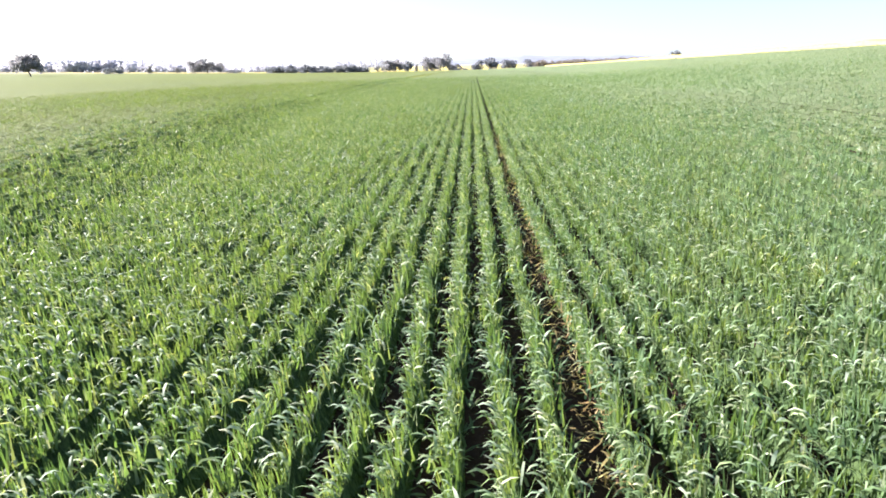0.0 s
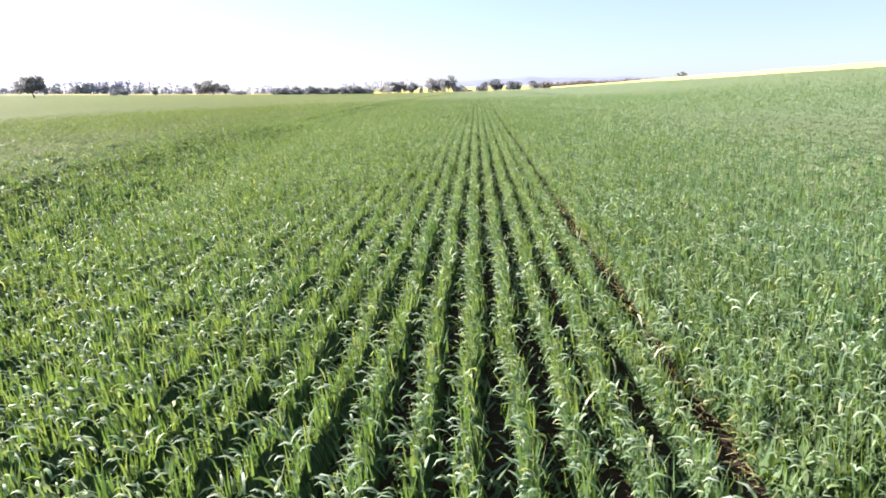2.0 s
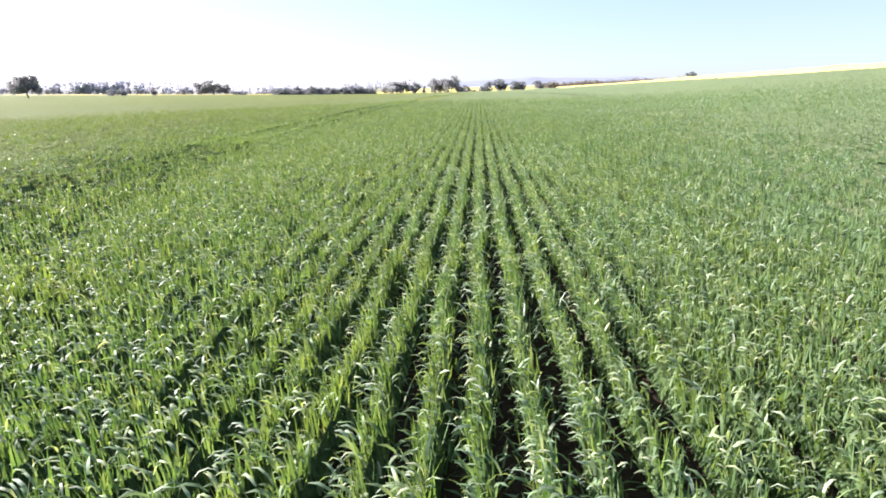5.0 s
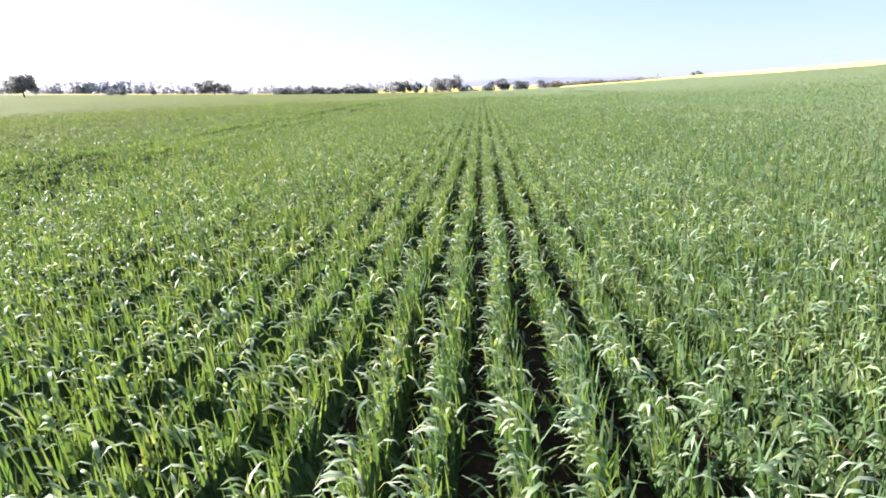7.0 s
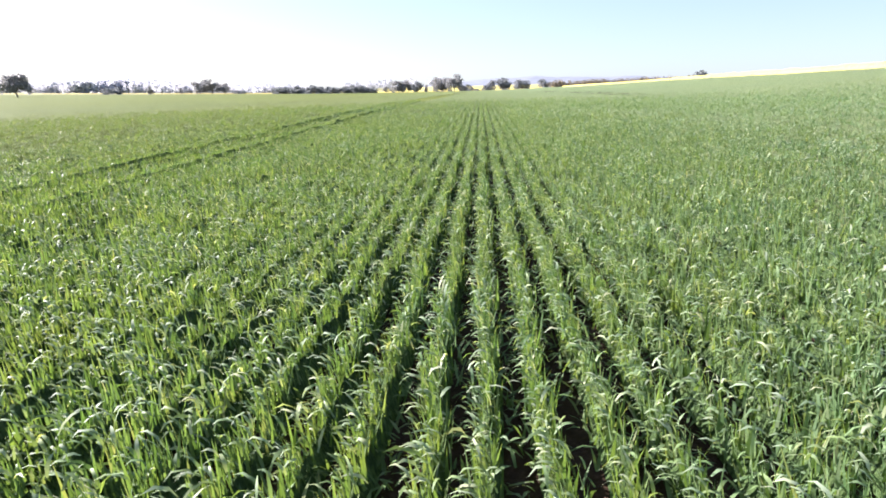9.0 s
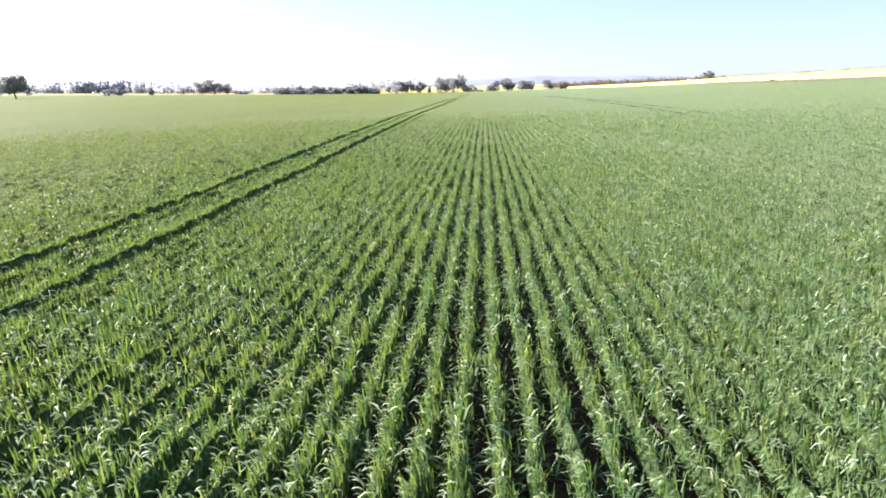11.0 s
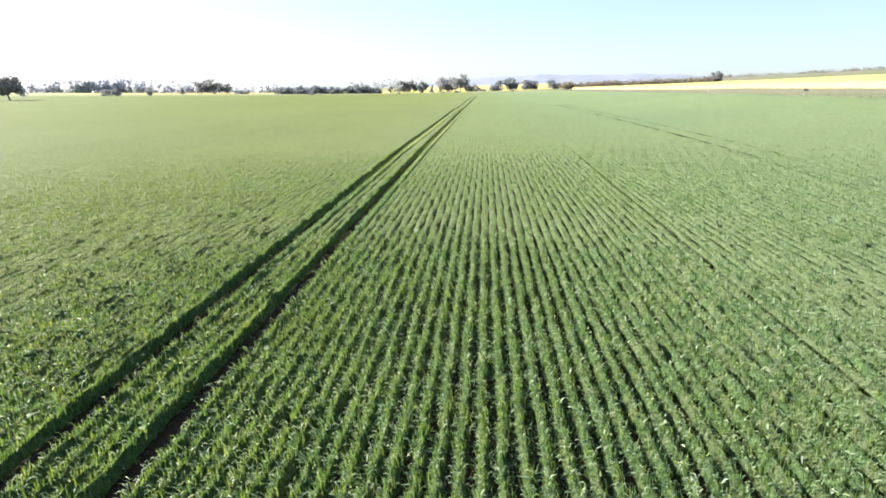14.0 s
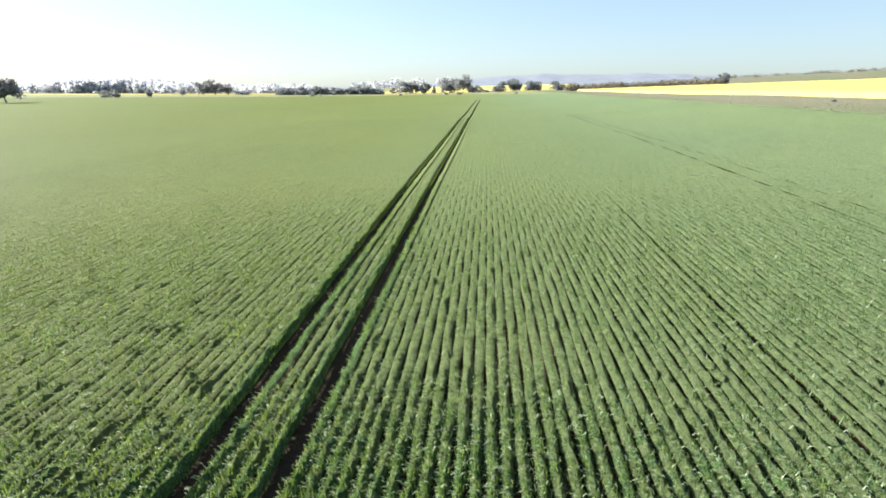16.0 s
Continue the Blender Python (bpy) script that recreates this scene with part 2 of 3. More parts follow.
def sheet(xs, ys):
    """Grid of quads over the given lines: points x, y and the quads' corners, and the quads' middles."""
    gx, gy = np.meshgrid(xs, ys)
    nx, ny = len(xs), len(ys)
    i = np.arange(nx * ny).reshape(ny, nx)
    quads = np.stack([i[:-1, :-1], i[:-1, 1:], i[1:, 1:], i[1:, :-1]], -1).reshape(-1, 4)
    mx = (gx[:-1, :-1] + gx[1:, 1:]).ravel() / 2
    my = (gy[:-1, :-1] + gy[1:, 1:]).ravel() / 2
    return gx.ravel(), gy.ravel(), quads, mx, my


def steps(*spans):
    """Lines from spans of (start, end, step)."""
    return np.unique(np.concatenate([np.arange(a, b + s / 2, s) for a, b, s in spans]).round(3))


rng = np.random.default_rng(7)

# ---- ground ----
xs = steps((-3200, -700, 100), (-700, -60, 20), (-60, -14, 4), (-14, 6, 0.8), (6, 40, 2), (40, 70, 1.5), (70, 200, 5), (200, 700, 25), (700, 3200, 125))
ys = steps((-900, -60, 40), (-60, -4, 4), (-4, 40, 1.2), (40, 110, 3), (110, 300, 8), (300, 1200, 25), (1200, 4200, 150))
gx, gy, quads, mx, my = sheet(xs, ys)
gz = land(gx, gy)
near = (gx > -14) & (gx < 6) & (gy > -4) & (gy < 40)
gz = gz + np.where(near, rng.normal(0, 0.012, len(gx)), 0)
index = np.full(len(quads), 2)
bearing = np.degrees(np.arctan2(mx, my - 30))
index[(bearing > 11) & (bearing < 100) & (np.hypot(mx, my) > 420)] = 1
index[(mx > EDGE_E - 1) & (mx < 330) & (my > -60) & (my < 700)] = 1
index[(mx < EDGE_E + 0.3) & (mx > EDGE_W) & (my > EDGE_S) & (my < field_end(mx))] = 0
tagged(mesh_object("ground", np.c_[gx, gy, gz], [quads], [SOIL, DRY, PASTURE], index, smooth_faces=True),
       "red-brown soil and pasture, gently rising farmland", "ground", kind="structure")


# ---- wheat: leaf by leaf near the path, in coarser clumps further off ----
def blades(base, az, tilt, bend, length, width, twist, segments):
    """Curved tapering leaves as strips of quads that end in a tip."""
    n = len(az)
    pts = [base]
    p = base.copy()
    side = np.stack([-np.sin(az), np.cos(az), np.zeros(n)], -1)
    sides = []
    for k in range(segments):
        th = tilt + bend * ((k + 0.5) / segments) ** 1.3
        way = np.stack([np.sin(th) * np.cos(az), np.sin(th) * np.sin(az), np.cos(th)], -1)
        up = np.cross(side, way)
        tw = (twist * (k / segments))[:, None]
        sides.append(side * np.cos(tw) + up * np.sin(tw))
        p = p + way * (length / segments)[:, None]
        pts.append(p)
    shape = {3: (0.55, 1.0, 0.80), 2: (0.75, 1.0), 1: (1.0,)}[segments]
    per = 2 * segments + 1
    verts = np.empty((n, per, 3), np.float32)
    for k in range(segments):
        half = sides[k] * (width * shape[k] / 2)[:, None]
        verts[:, 2 * k], verts[:, 2 * k + 1] = pts[k] - half, pts[k] + half
    verts[:, per - 1] = pts[segments]
    first = (np.arange(n) * per)[:, None]
    quads = [first + np.array([2 * k, 2 * k + 1, 2 * k + 3, 2 * k + 2]) for k in range(segments - 1)]
    tris = first + np.array([2 * segments - 2, 2 * segments - 1, 2 * segments])
    return verts.reshape(-1, 3), (np.concatenate(quads) if quads else np.empty((0, 4), int)), tris


def row_lines():
    """Eastings of the drilled rows: even between the wheel tracks and the gaps where two drill passes meet."""
    breaks = sorted([(f, 0.18 if abs(f) < 5 else 0.16) for f in FURROWS] + [(t, 0.315 if -14 < t < 5 else 0.18) for t in TRACKS])
    lines = []
    for (a, half_a), (b, half_b) in zip(breaks, breaks[1:]):
        first, last = a + half_a, b - half_b
        count = max(int(round((last - first) / ROW)), 1)
        lines += [first + (last - first) * i / count for i in range(count + 1)]
    return np.array(lines)


LINES = row_lines()


def path_x(y):
    return -0.115 * np.clip(y, -5, 60)


WEST_C, EAST_C, NORTH_C, SOUTH_C = -44.0, 36.0, 170.0, -6.0


def eye_gap(x, y):
    """Metres from a place to the nearest point of the path from which it is looked at."""
    ahead = np.maximum(np.interp(y, [0, 30, 43, 60], [3, 3, 5.5, 9]), y - 51)
    return np.hypot(ahead, x - path_x(y))


def drawn_in(x0, y):
    """South of the rise the rows beside the wheel tracks have grown in over them."""
    shift = np.zeros(np.broadcast(x0, y).shape)
    for t in TRACKS:
        if -14 < t < 5:
            shift = shift + np.where(np.abs(x0 - t) < 0.40, np.sign(t - x0), 0) * 0.17 * (1 - smooth(37, 47, y))
    return shift


def fineness(x, y):
    """Metres that say how fine the crop is built at a place: the nearer to the path, the finer."""
    return eye_gap(x, y) + np.minimum(3 * np.maximum(1.3 * np.abs(x) - 2 - y, 0), 16) + 10 * (1 - smooth(-1, 1, y))


def coarse(d):
    """How much larger, and fewer, the leaves are built at that fineness."""
    return np.maximum(d / 7.5, 1.0) ** 0.70


def stand(d, y):
    """Share of the plants that are built: fewer on the low ground, where they are looked at along the rows, than on the rise."""
    rise = smooth(30, 42, y)
    return np.clip((0.86 - 0.45 * smooth(4.5, 6.5, d)) * (1 - rise) + (0.94 + 0.4 * smooth(7, 11, d)) * rise, 0, 1.35)


def spread(y0, y1, d0, d1, fade, leaves, per_metre):
    """Plants along the rows where the fineness lies between d0 and d1, each place given once for each leaf, and the plants' vigour and lean."""
    lines = LINES[(LINES > WEST_C) & (LINES < EAST_C)]
    count = int(per_metre / leaves * (y1 - y0))
    x = np.repeat(lines, count)
    y = y0 + (np.tile(np.arange(count), len(lines)) + rng.uniform(0, 1.3, len(x))) * (y1 - y0) / count
    d = fineness(x, y) + rng.uniform(-fade, fade, len(x))
    ok = (d >= d0) & (d < d1) & (rng.random(len(x)) < coarse(d) ** -1.8 * (1 - smooth(22, 44, d)) * stand(d, y))
    x, y = x[ok], y[ok]
    x = x + 0.006 * smooth(30, 40, y) + drawn_in(x, y) + 0.018 * np.sin(y * 2.1 + x * 37) + rng.normal(0, 0.016, len(x))
    n = len(x)
    return tuple(np.repeat(v, leaves) for v in (x, y, rng.normal(1, 0.08, n), rng.normal(-0.10, 0.08, n), rng.normal(0, 0.10, n)))


def thick(x, y):
    """How well the crop stands: a patchy factor for height, taller on the low ground."""
    tall = 1 + 0.05 * (1 - smooth(30, 40, y))
    return tall + 0.06 * np.sin(x * 1.7 + 0.6 * np.sin(y * 0.9)) * np.sin(y * 0.8 + x * 0.4) + 0.05 * np.sin(y * 2.9 + x * 5.1)


def wheat(x, y, vigour, lean_x, lean_y, arching, upright_segments, arched_segments, sway):
    """Leaves of the plants at those places: most stand, the others arch over to the west with the wind."""
    grow, k = thick(x, y) * vigour, coarse(fineness(x, y))
    made, picked = [], rng.random(len(x)) < arching
    for arch in (False, True):
        some = picked == arch
        px, py, g, wide = x[some], y[some], grow[some], k[some]
        n, long = len(px), np.sqrt(k[some])
        lx, ly = lean_x[some], lean_y[some]
        if arch:
            az = np.where(rng.random(n) < 0.82, rng.normal(math.pi, 0.55, n), rng.uniform(0, 2 * math.pi, n))
            tilt, bend = rng.uniform(0.12, 0.75, n), rng.uniform(1.2, 2.5, n)
            length, start = rng.uniform(0.07, 0.140, n) * g * long, rng.uniform(0.08, 0.31, n) * g
            width = rng.uniform(0.011, 0.019, n) * wide
        else:
            az = np.where(rng.random(n) < 0.6, rng.normal(math.pi, 0.8, n), rng.uniform(0, 2 * math.pi, n))
            tilt, bend = np.abs(rng.normal(0.06, 0.12, n)), rng.uniform(0.0, 0.65, n)
            length, start = rng.uniform(0.12, 0.19, n) * g * long, rng.uniform(0.02, 0.18, n) * g
            start = start * np.minimum(1.0, 1.5 - 0.5 * long)
            width = rng.uniform(0.014, 0.023, n) * wide
        bx, by = px + rng.normal(0, sway, n) + lx * start, py + rng.normal(0, sway, n) + ly * start
        base = np.stack([bx, by, land(bx, by) + start], -1)
        made.append(blades(base, az, tilt, bend, length, width, rng.normal(0, 0.8, n), arched_segments if arch else upright_segments))
    return made


def row_feet():
    """The dense body of each row: a rough low ridge near the path, closing to one ribbed canopy further off."""
    verts, faces, slots, at = [], [], [], 0
    fine = np.arange(SOUTH_C, NORTH_C, 0.05)
    for x0 in LINES[(LINES > WEST_C) & (LINES < EAST_C)]:
        track = TRACKS[int(np.argmin(np.abs(x0 - np.array(TRACKS))))]
        beside = abs(x0 - track) < 0.40 and -14 < track < 5
        worn = 0.0 if abs(x0 - track) > 0.26 or beside else (0.02 if track < -14 else 0.09 if track == TRACKS[4] else 0.06)
        apart = np.sort(np.abs(LINES - x0))[1:3]
        apart = (apart.min() if beside else apart.max()) / 2 + 0.002
        step = np.interp(fineness(x0, fine), [6, 20, 30, 48, 80], [0.28, 0.30, 0.50, 1.4, 4.0])
        count = np.cumsum(0.05 / step)
        y = np.interp(np.arange(0, count[-1]), count, fine)
        y[0], y[-1] = SOUTH_C, NORTH_C
        n = len(y)
        x = x0 + drawn_in(x0, y) + 0.018 * np.sin(y * 2.1 + x0 * 37)
        d = fineness(x, y)
        near, far = 1 - smooth(6.0, 12, d), smooth(20, 42, d)
        low = 1 - smooth(30, 42, y)
        closed = smooth(5.5 - low, 15 - 4 * low, d)
        even = 0.17 + 0.08 * (1 - near) + 0.07 * far + (0.07 if beside else 0.0) * smooth(30, 40, y) - worn * far * (0.6 + 0.4 * np.sin(y * 1.3 + 2 * np.sin(y * 0.37)))
        top = even + rng.normal(0, 1, n) * (0.022 + 0.018 * (1 - near)) * (1 - 0.8 * smooth(12, 40, d))
        lean = math.copysign(1.0, track - x0) * (0.03 + 0.07 * far) if beside else 0.0
        ridge = rng.normal(0, 0.026, n) * (1 - 0.6 * near) + lean * (1 - near)
        relief = 0.06 + np.interp(d, [12, 28, 60], [0.06, 0.026, 0.01]) * (1 - 0.5 * low)
        edges = []
        for side in (-1, 1):
            bare = beside and side * (track - x0) > 0          # the side that drops to the wheel track
            shut = closed * (0.85 * (1 - smooth(37, 47, y)) if bare else 1.0)
            wide = 0.085 + 0.035 * far if bare else 0.115 + max(min(apart, 0.20) - 0.115, 0.0) * far
            floor = 0.02 + 0.04 * (1 - near) + (even - relief) * shut
            edges.append((side * (0.060 + (wide - 0.060) * (1 - near)), floor))
        ring = np.stack([np.stack([x + a, y, land(x + a, y) + z], -1) for a, z in (edges[0], (ridge, top), edges[1])], 1)
        i = at + 3 * np.arange(n - 1)
        faces += [np.stack([i + a, i + a + 1, i + a + 4, i + a + 3], -1) for a in (0, 1)]
        # Slot 3 puts painted shade on rows near the path and along tracks.
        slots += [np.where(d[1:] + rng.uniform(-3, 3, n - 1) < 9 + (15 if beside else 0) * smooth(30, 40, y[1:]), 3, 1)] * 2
        verts.append(ring.reshape(-1, 3))
        at += 3 * n
    return np.concatenate(verts), np.concatenate(faces), np.concatenate(slots)


parts, at = [], 0
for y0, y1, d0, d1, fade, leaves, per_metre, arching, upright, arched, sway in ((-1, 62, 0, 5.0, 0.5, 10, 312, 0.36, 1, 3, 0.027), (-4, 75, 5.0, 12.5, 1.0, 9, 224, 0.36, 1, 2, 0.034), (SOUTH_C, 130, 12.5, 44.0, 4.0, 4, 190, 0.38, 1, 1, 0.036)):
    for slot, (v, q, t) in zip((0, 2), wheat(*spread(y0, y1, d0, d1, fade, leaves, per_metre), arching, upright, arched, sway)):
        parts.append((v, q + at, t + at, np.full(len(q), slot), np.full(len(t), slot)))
        at += len(v)
# The rows along the open wheel tracks stand thick and lean a little over them.
for t0 in [t for t in TRACKS if -14 < t < 5]:
    for side in (-1, 1):
        n = 9000
        py = 36 + 54 * rng.random(n) ** 1.5
        k = coarse(fineness(t0 + 0 * py, py))
        px = t0 + side * (0.285 + np.abs(rng.normal(0, 0.045, n))) + rng.normal(0, 0.012, n)
        z = rng.uniform(0.02, 0.24, n)
        lean = np.where(rng.random(n) < 0.6, 0.5 * math.pi * (1 + side), 0) + rng.normal(0, 0.9, n)
        v, q, t = blades(np.stack([px, py, land(px, py) + z], -1), lean, np.abs(rng.normal(0.1, 0.15, n)), rng.uniform(0.1, 0.9, n), rng.uniform(0.10, 0.19, n) * np.sqrt(k), rng.uniform(0.012, 0.021, n) * k, rng.normal(0, 0.8, n), 1)
        parts.append((v, q + at, t + at, np.zeros(len(q)), np.zeros(len(t))))
        at += len(v)
# Low leaves that reach into the gaps between the rows.
for (px, py), segments in ((spread(1, 62, 0, 5.0, 0.5, 10, 100)[:2], 2), (spread(30, 75, 5.0, 12.5, 1.0, 9, 130)[:2], 1)):
    n = len(px)
    px, py = px + rng.choice([-1, 1], n) * rng.uniform(0.03, 0.12, n), py + rng.normal(0, 0.08, n)
    v, q, t = blades(np.stack([px, py, land(px, py) + rng.uniform(0.0, 0.10, n)], -1), rng.uniform(0, 2 * math.pi, n), rng.uniform(0.3, 1.2, n), rng.uniform(0.2, 1.2, n),
                     rng.uniform(0.07, 0.15, n), rng.uniform(0.011, 0.020, n) * (1.2 if segments == 1 else 1.0), rng.normal(0, 0.6, n), segments)
    parts.append((v, q + at, t + at, np.zeros(len(q)), np.zeros(len(t))))
    at += len(v)
n = 1500
px, py = FURROWS[2] + rng.normal(0.02, 0.09, n), 2 + 15 * rng.random(n) ** 1.2
v, q, t = blades(np.stack([px, py, land(px, py) + rng.uniform(0.01, 0.16, n)], -1), rng.uniform(0, 2 * math.pi, n), rng.uniform(0.5, 1.4, n), rng.uniform(0.2, 1.4, n),
                 rng.uniform(0.05, 0.13, n), rng.uniform(0.006, 0.013, n), rng.normal(0, 0.8, n), 2)
parts.append((v, q + at, t + at, np.full(len(q), 4), np.full(len(t), 4)))
at += len(v)
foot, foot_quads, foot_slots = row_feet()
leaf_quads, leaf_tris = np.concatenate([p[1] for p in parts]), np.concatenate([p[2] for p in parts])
tagged(mesh_object("wheat_crop", np.concatenate([p[0] for p in parts] + [foot]), [leaf_quads, leaf_tris, foot_quads + at], [LEAF, FAR_CROP, SHEEN_LEAF, SHADE_STEMS, DEAD_LEAF],
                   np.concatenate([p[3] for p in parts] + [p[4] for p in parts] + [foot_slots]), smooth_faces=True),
       "knee-high green wheat in straight drilled rows, leaves arching over", "wheat", kind="stuff")

# The rest of the field, seen from afar as one canopy, with the wheel tracks left open.
bands = [(t - TRACK / 2, t + TRACK / 2) for t in TRACKS]
xs = np.unique(np.concatenate([steps((EDGE_W, -60, 10), (-60, EDGE_E, 1.0)), np.array(bands).ravel(), [WEST_C, EAST_C]]).round(3))
ys = steps((EDGE_S, SOUTH_C, 6), (SOUTH_C, NORTH_C, 4), (NORTH_C, 300, 3.25), (300, 625, 12.5))
gx, gy, quads, mx, my = sheet(xs, ys)
gz = land(gx, gy) + 0.33 + rng.normal(0, 0.006, len(gx))
inside = (mx > WEST_C + 1) & (mx < EAST_C) & (my > SOUTH_C) & (my < NORTH_C)
tracks = np.zeros(len(mx), bool)
for a, b in bands:
    tracks |= (mx > a) & (mx < b) & (my < 330) & (a > -14) & (b < 5)
quads = quads[~inside & ~tracks & (my < field_end(mx))]
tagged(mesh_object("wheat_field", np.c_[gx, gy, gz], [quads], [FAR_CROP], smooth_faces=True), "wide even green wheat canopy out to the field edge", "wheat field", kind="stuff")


# ---- dry grass along the field edge ----
def verge_grass():
    n = 9000
    y = rng.uniform(25, 330, n)
    x = EDGE_E + np.abs(rng.normal(0, 1.6, n)) - 0.3 + 0.4 * np.sin(y * 0.31)
    x = np.where(rng.random(n) < 0.35, rng.uniform(EDGE_E, 58.5, n), x)
    az = rng.uniform(0, 2 * math.pi, n)
    height = np.where(x < EDGE_E + 1.5, rng.uniform(0.14, 0.40, n), rng.uniform(0.06, 0.20, n)) * (1 + 0.5 * np.sin(y * 0.17) * np.sin(y * 0.071 + 1))
    base = np.stack([x, y, land(x, y) - 0.02], -1)
    return blades(base, az, np.abs(rng.normal(0, 0.35, n)), rng.uniform(0, 0.8, n), height, rng.uniform(0.05, 0.16, n), rng.normal(0, 0.5, n), 2)


v, q, t = verge_grass()
tagged(mesh_object("verge_grass", v, [q, t], [gum_leaf_material("verge_blades", (0.10, 0.115, 0.05), (0.26, 0.225, 0.14))], smooth_faces=True), "rough dry grass tufts between the wheat and the canola", "grass", kind="stuff")


# ---- canola ----
def canola(xs, ys, label):
    gx, gy, quads, mx, my = sheet(xs, ys)
    border = (gx == xs[0]) | (gx == xs[-1]) | (gy == ys[0]) | (gy == ys[-1])
    gz = land(gx, gy) + np.where(border, -0.05, 1.0 + rng.normal(0, 0.10, len(gx)))
    return tagged(mesh_object("canola_field", np.c_[gx + rng.normal(0, 0.15, len(gx)), gy, gz], [quads], [CANOLA], smooth_faces=True), label, "canola field", kind="stuff")


canola(np.concatenate([[59.0, 59.6], steps((61, 223, 3)), [224.4, 225.0]]), np.concatenate([[20, 20.6], steps((22, 502, 3.0)), [504.4, 505.0]]), "bright yellow flowering canola field on the rise")
canola(np.concatenate([[-640, -639], steps((-630, -60, 10)), [-59, -58]]), np.concatenate([[800, 801], steps((810, 830, 10)), [831]]), "distant strip of yellow flowering canola")
canola(np.concatenate([[-131, -130], steps((-125, 105, 5)), [109, 110]]), np.concatenate([[768, 769], steps((780, 930, 10)), [931]]), "yellow flowering canola behind the tree line")


# ---- trees ----
def tube(bm, points, radii, sides=6):
    """A tapered limb along the points."""
    rings = []
    for k, (p, r) in enumerate(zip(points, radii)):
        a = points[max(k - 1, 0)]
        b = points[min(k + 1, len(points) - 1)]
        q = (Vector(b) - Vector(a)).to_track_quat("Z", "Y")
        rings.append([bm.verts.new(Vector(p) + q @ Vector((r * math.cos(6.283 * i / sides), r * math.sin(6.283 * i / sides), 0))) for i in range(sides)])
    for lo, hi in zip(rings, rings[1:]):
        for i in range(sides):
            bm.faces.new((lo[i], lo[(i + 1) % sides], hi[(i + 1) % sides], hi[i]))
    bm.faces.new(rings[-1])


def part(name, bm, material, parent, label=""):
    me = bpy.data.meshes.new(name)
    bm.to_mesh(me)
    bm.free()
    me.materials.append(material)
    ob = new(name, me)
    ob.parent = parent
    return tagged(ob, label) if label else ob


def gum_tree(seed, height, spread_m, bare, leaf, clumps, lean=0.0, label=""):
    """A eucalypt: a forked trunk whose limbs each carry leafy clumps."""
    r = random.Random(seed)
    g = np.random.default_rng(seed)
    tree = new("tree")
    tree.empty_display_size = 0.5
    bm = bmesh.new()
    fork = Vector((lean * height * bare, 0, height * bare))
    rad = height * 0.032
    tube(bm, [(0, 0, -0.3), fork * 0.5 + Vector((r.uniform(-0.1, 0.1), 0, 0)), fork], [rad * 1.25, rad, rad * 0.85], 8)
    ends = []
    for k in range(clumps):
        a = 6.283 * k / clumps + r.uniform(-0.4, 0.4)
        out = spread_m / 2 * math.sqrt(r.uniform(0.05, 0.95))
        rise = height * (bare + (0.93 - bare) * r.uniform(0.12, 1.0) * (1 - 0.45 * (2 * out / spread_m) ** 2))
        end = Vector((fork.x * 0.6 + out * math.cos(a), out * math.sin(a), rise))
        mid = fork.lerp(end, 0.5) + Vector((r.uniform(-0.4, 0.4), r.uniform(-0.4, 0.4), r.uniform(0, 0.06) * height))
        if k % 2 == 0:
            tube(bm, [fork, mid, end], [rad * 0.5, rad * 0.3, rad * 0.08], 5)
        ends.append((end, height * r.uniform(0.17, 0.25)))
    part("trunk", bm, BARK, tree, "pale grey-brown bark")
    verts, quads, at = [], [], 0
    for end, size in ends:
        n = 72
        d = g.normal(0, 1, (n, 3))
        d = d / np.linalg.norm(d, axis=1)[:, None] * (g.random((n, 1)) ** 0.4) * size * np.array([1.15, 1.15, 0.72])
        c = np.array(end) + d
        a, b = g.normal(0, 1, (2, n, 3))
        a /= np.linalg.norm(a, axis=1)[:, None]
        b = np.cross(a, b)
        b /= np.linalg.norm(b, axis=1)[:, None]
        s = height * g.uniform(0.034, 0.072, (n, 1))
        v = np.stack([c - a * s, c + b * s * 0.6, c + a * s, c - b * s * 0.6], 1)
        verts.append(v.reshape(-1, 3))
        quads.append(at + np.arange(4 * n).reshape(n, 4))
        at += 4 * n
    mesh_object("crown", np.concatenate(verts), [np.concatenate(quads)], [leaf], parent=tree)
    return tagged(tree, label or "grey-green gum tree with a spreading crown", "tree")


def put(tree, x, y, turn=0.0):
    tree.matrix_basis = pose(x, y, float(land(x, y)), 0, 0, turn)
    return tree


# The lone tree out in the wheat, with a leaning bare trunk.
put(gum_tree(11, 14.8, 17, 0.22, HAZED_GUM, 34, 0.22, "lone grey-green gum tree with a leaning bare trunk, in the wheat"), -291, 392, 200)

# One of each habit, later copied at the size that each tree has.
HABITS = {
    "gum": [gum_tree(s, 10, 10, b, HAZED_GUM, c, l, "x") for s, b, c, l in ((21, 0.12, 20, 0.05), (22, 0.16, 18, -0.08), (23, 0.10, 22, 0.02), (24, 0.18, 17, 0.10))],
    "dense": [gum_tree(s, 10, 10, b, HAZED_DARK_GUM, c, 0.0, "x") for s, b, c in ((31, 0.06, 22), (32, 0.05, 22), (33, 0.08, 24))],
    "shrub": [gum_tree(s, 10, 10, 0.04, HAZED_DARK_GUM, c, 0.0, "x") for s, c in ((41, 16), (42, 14))],
}
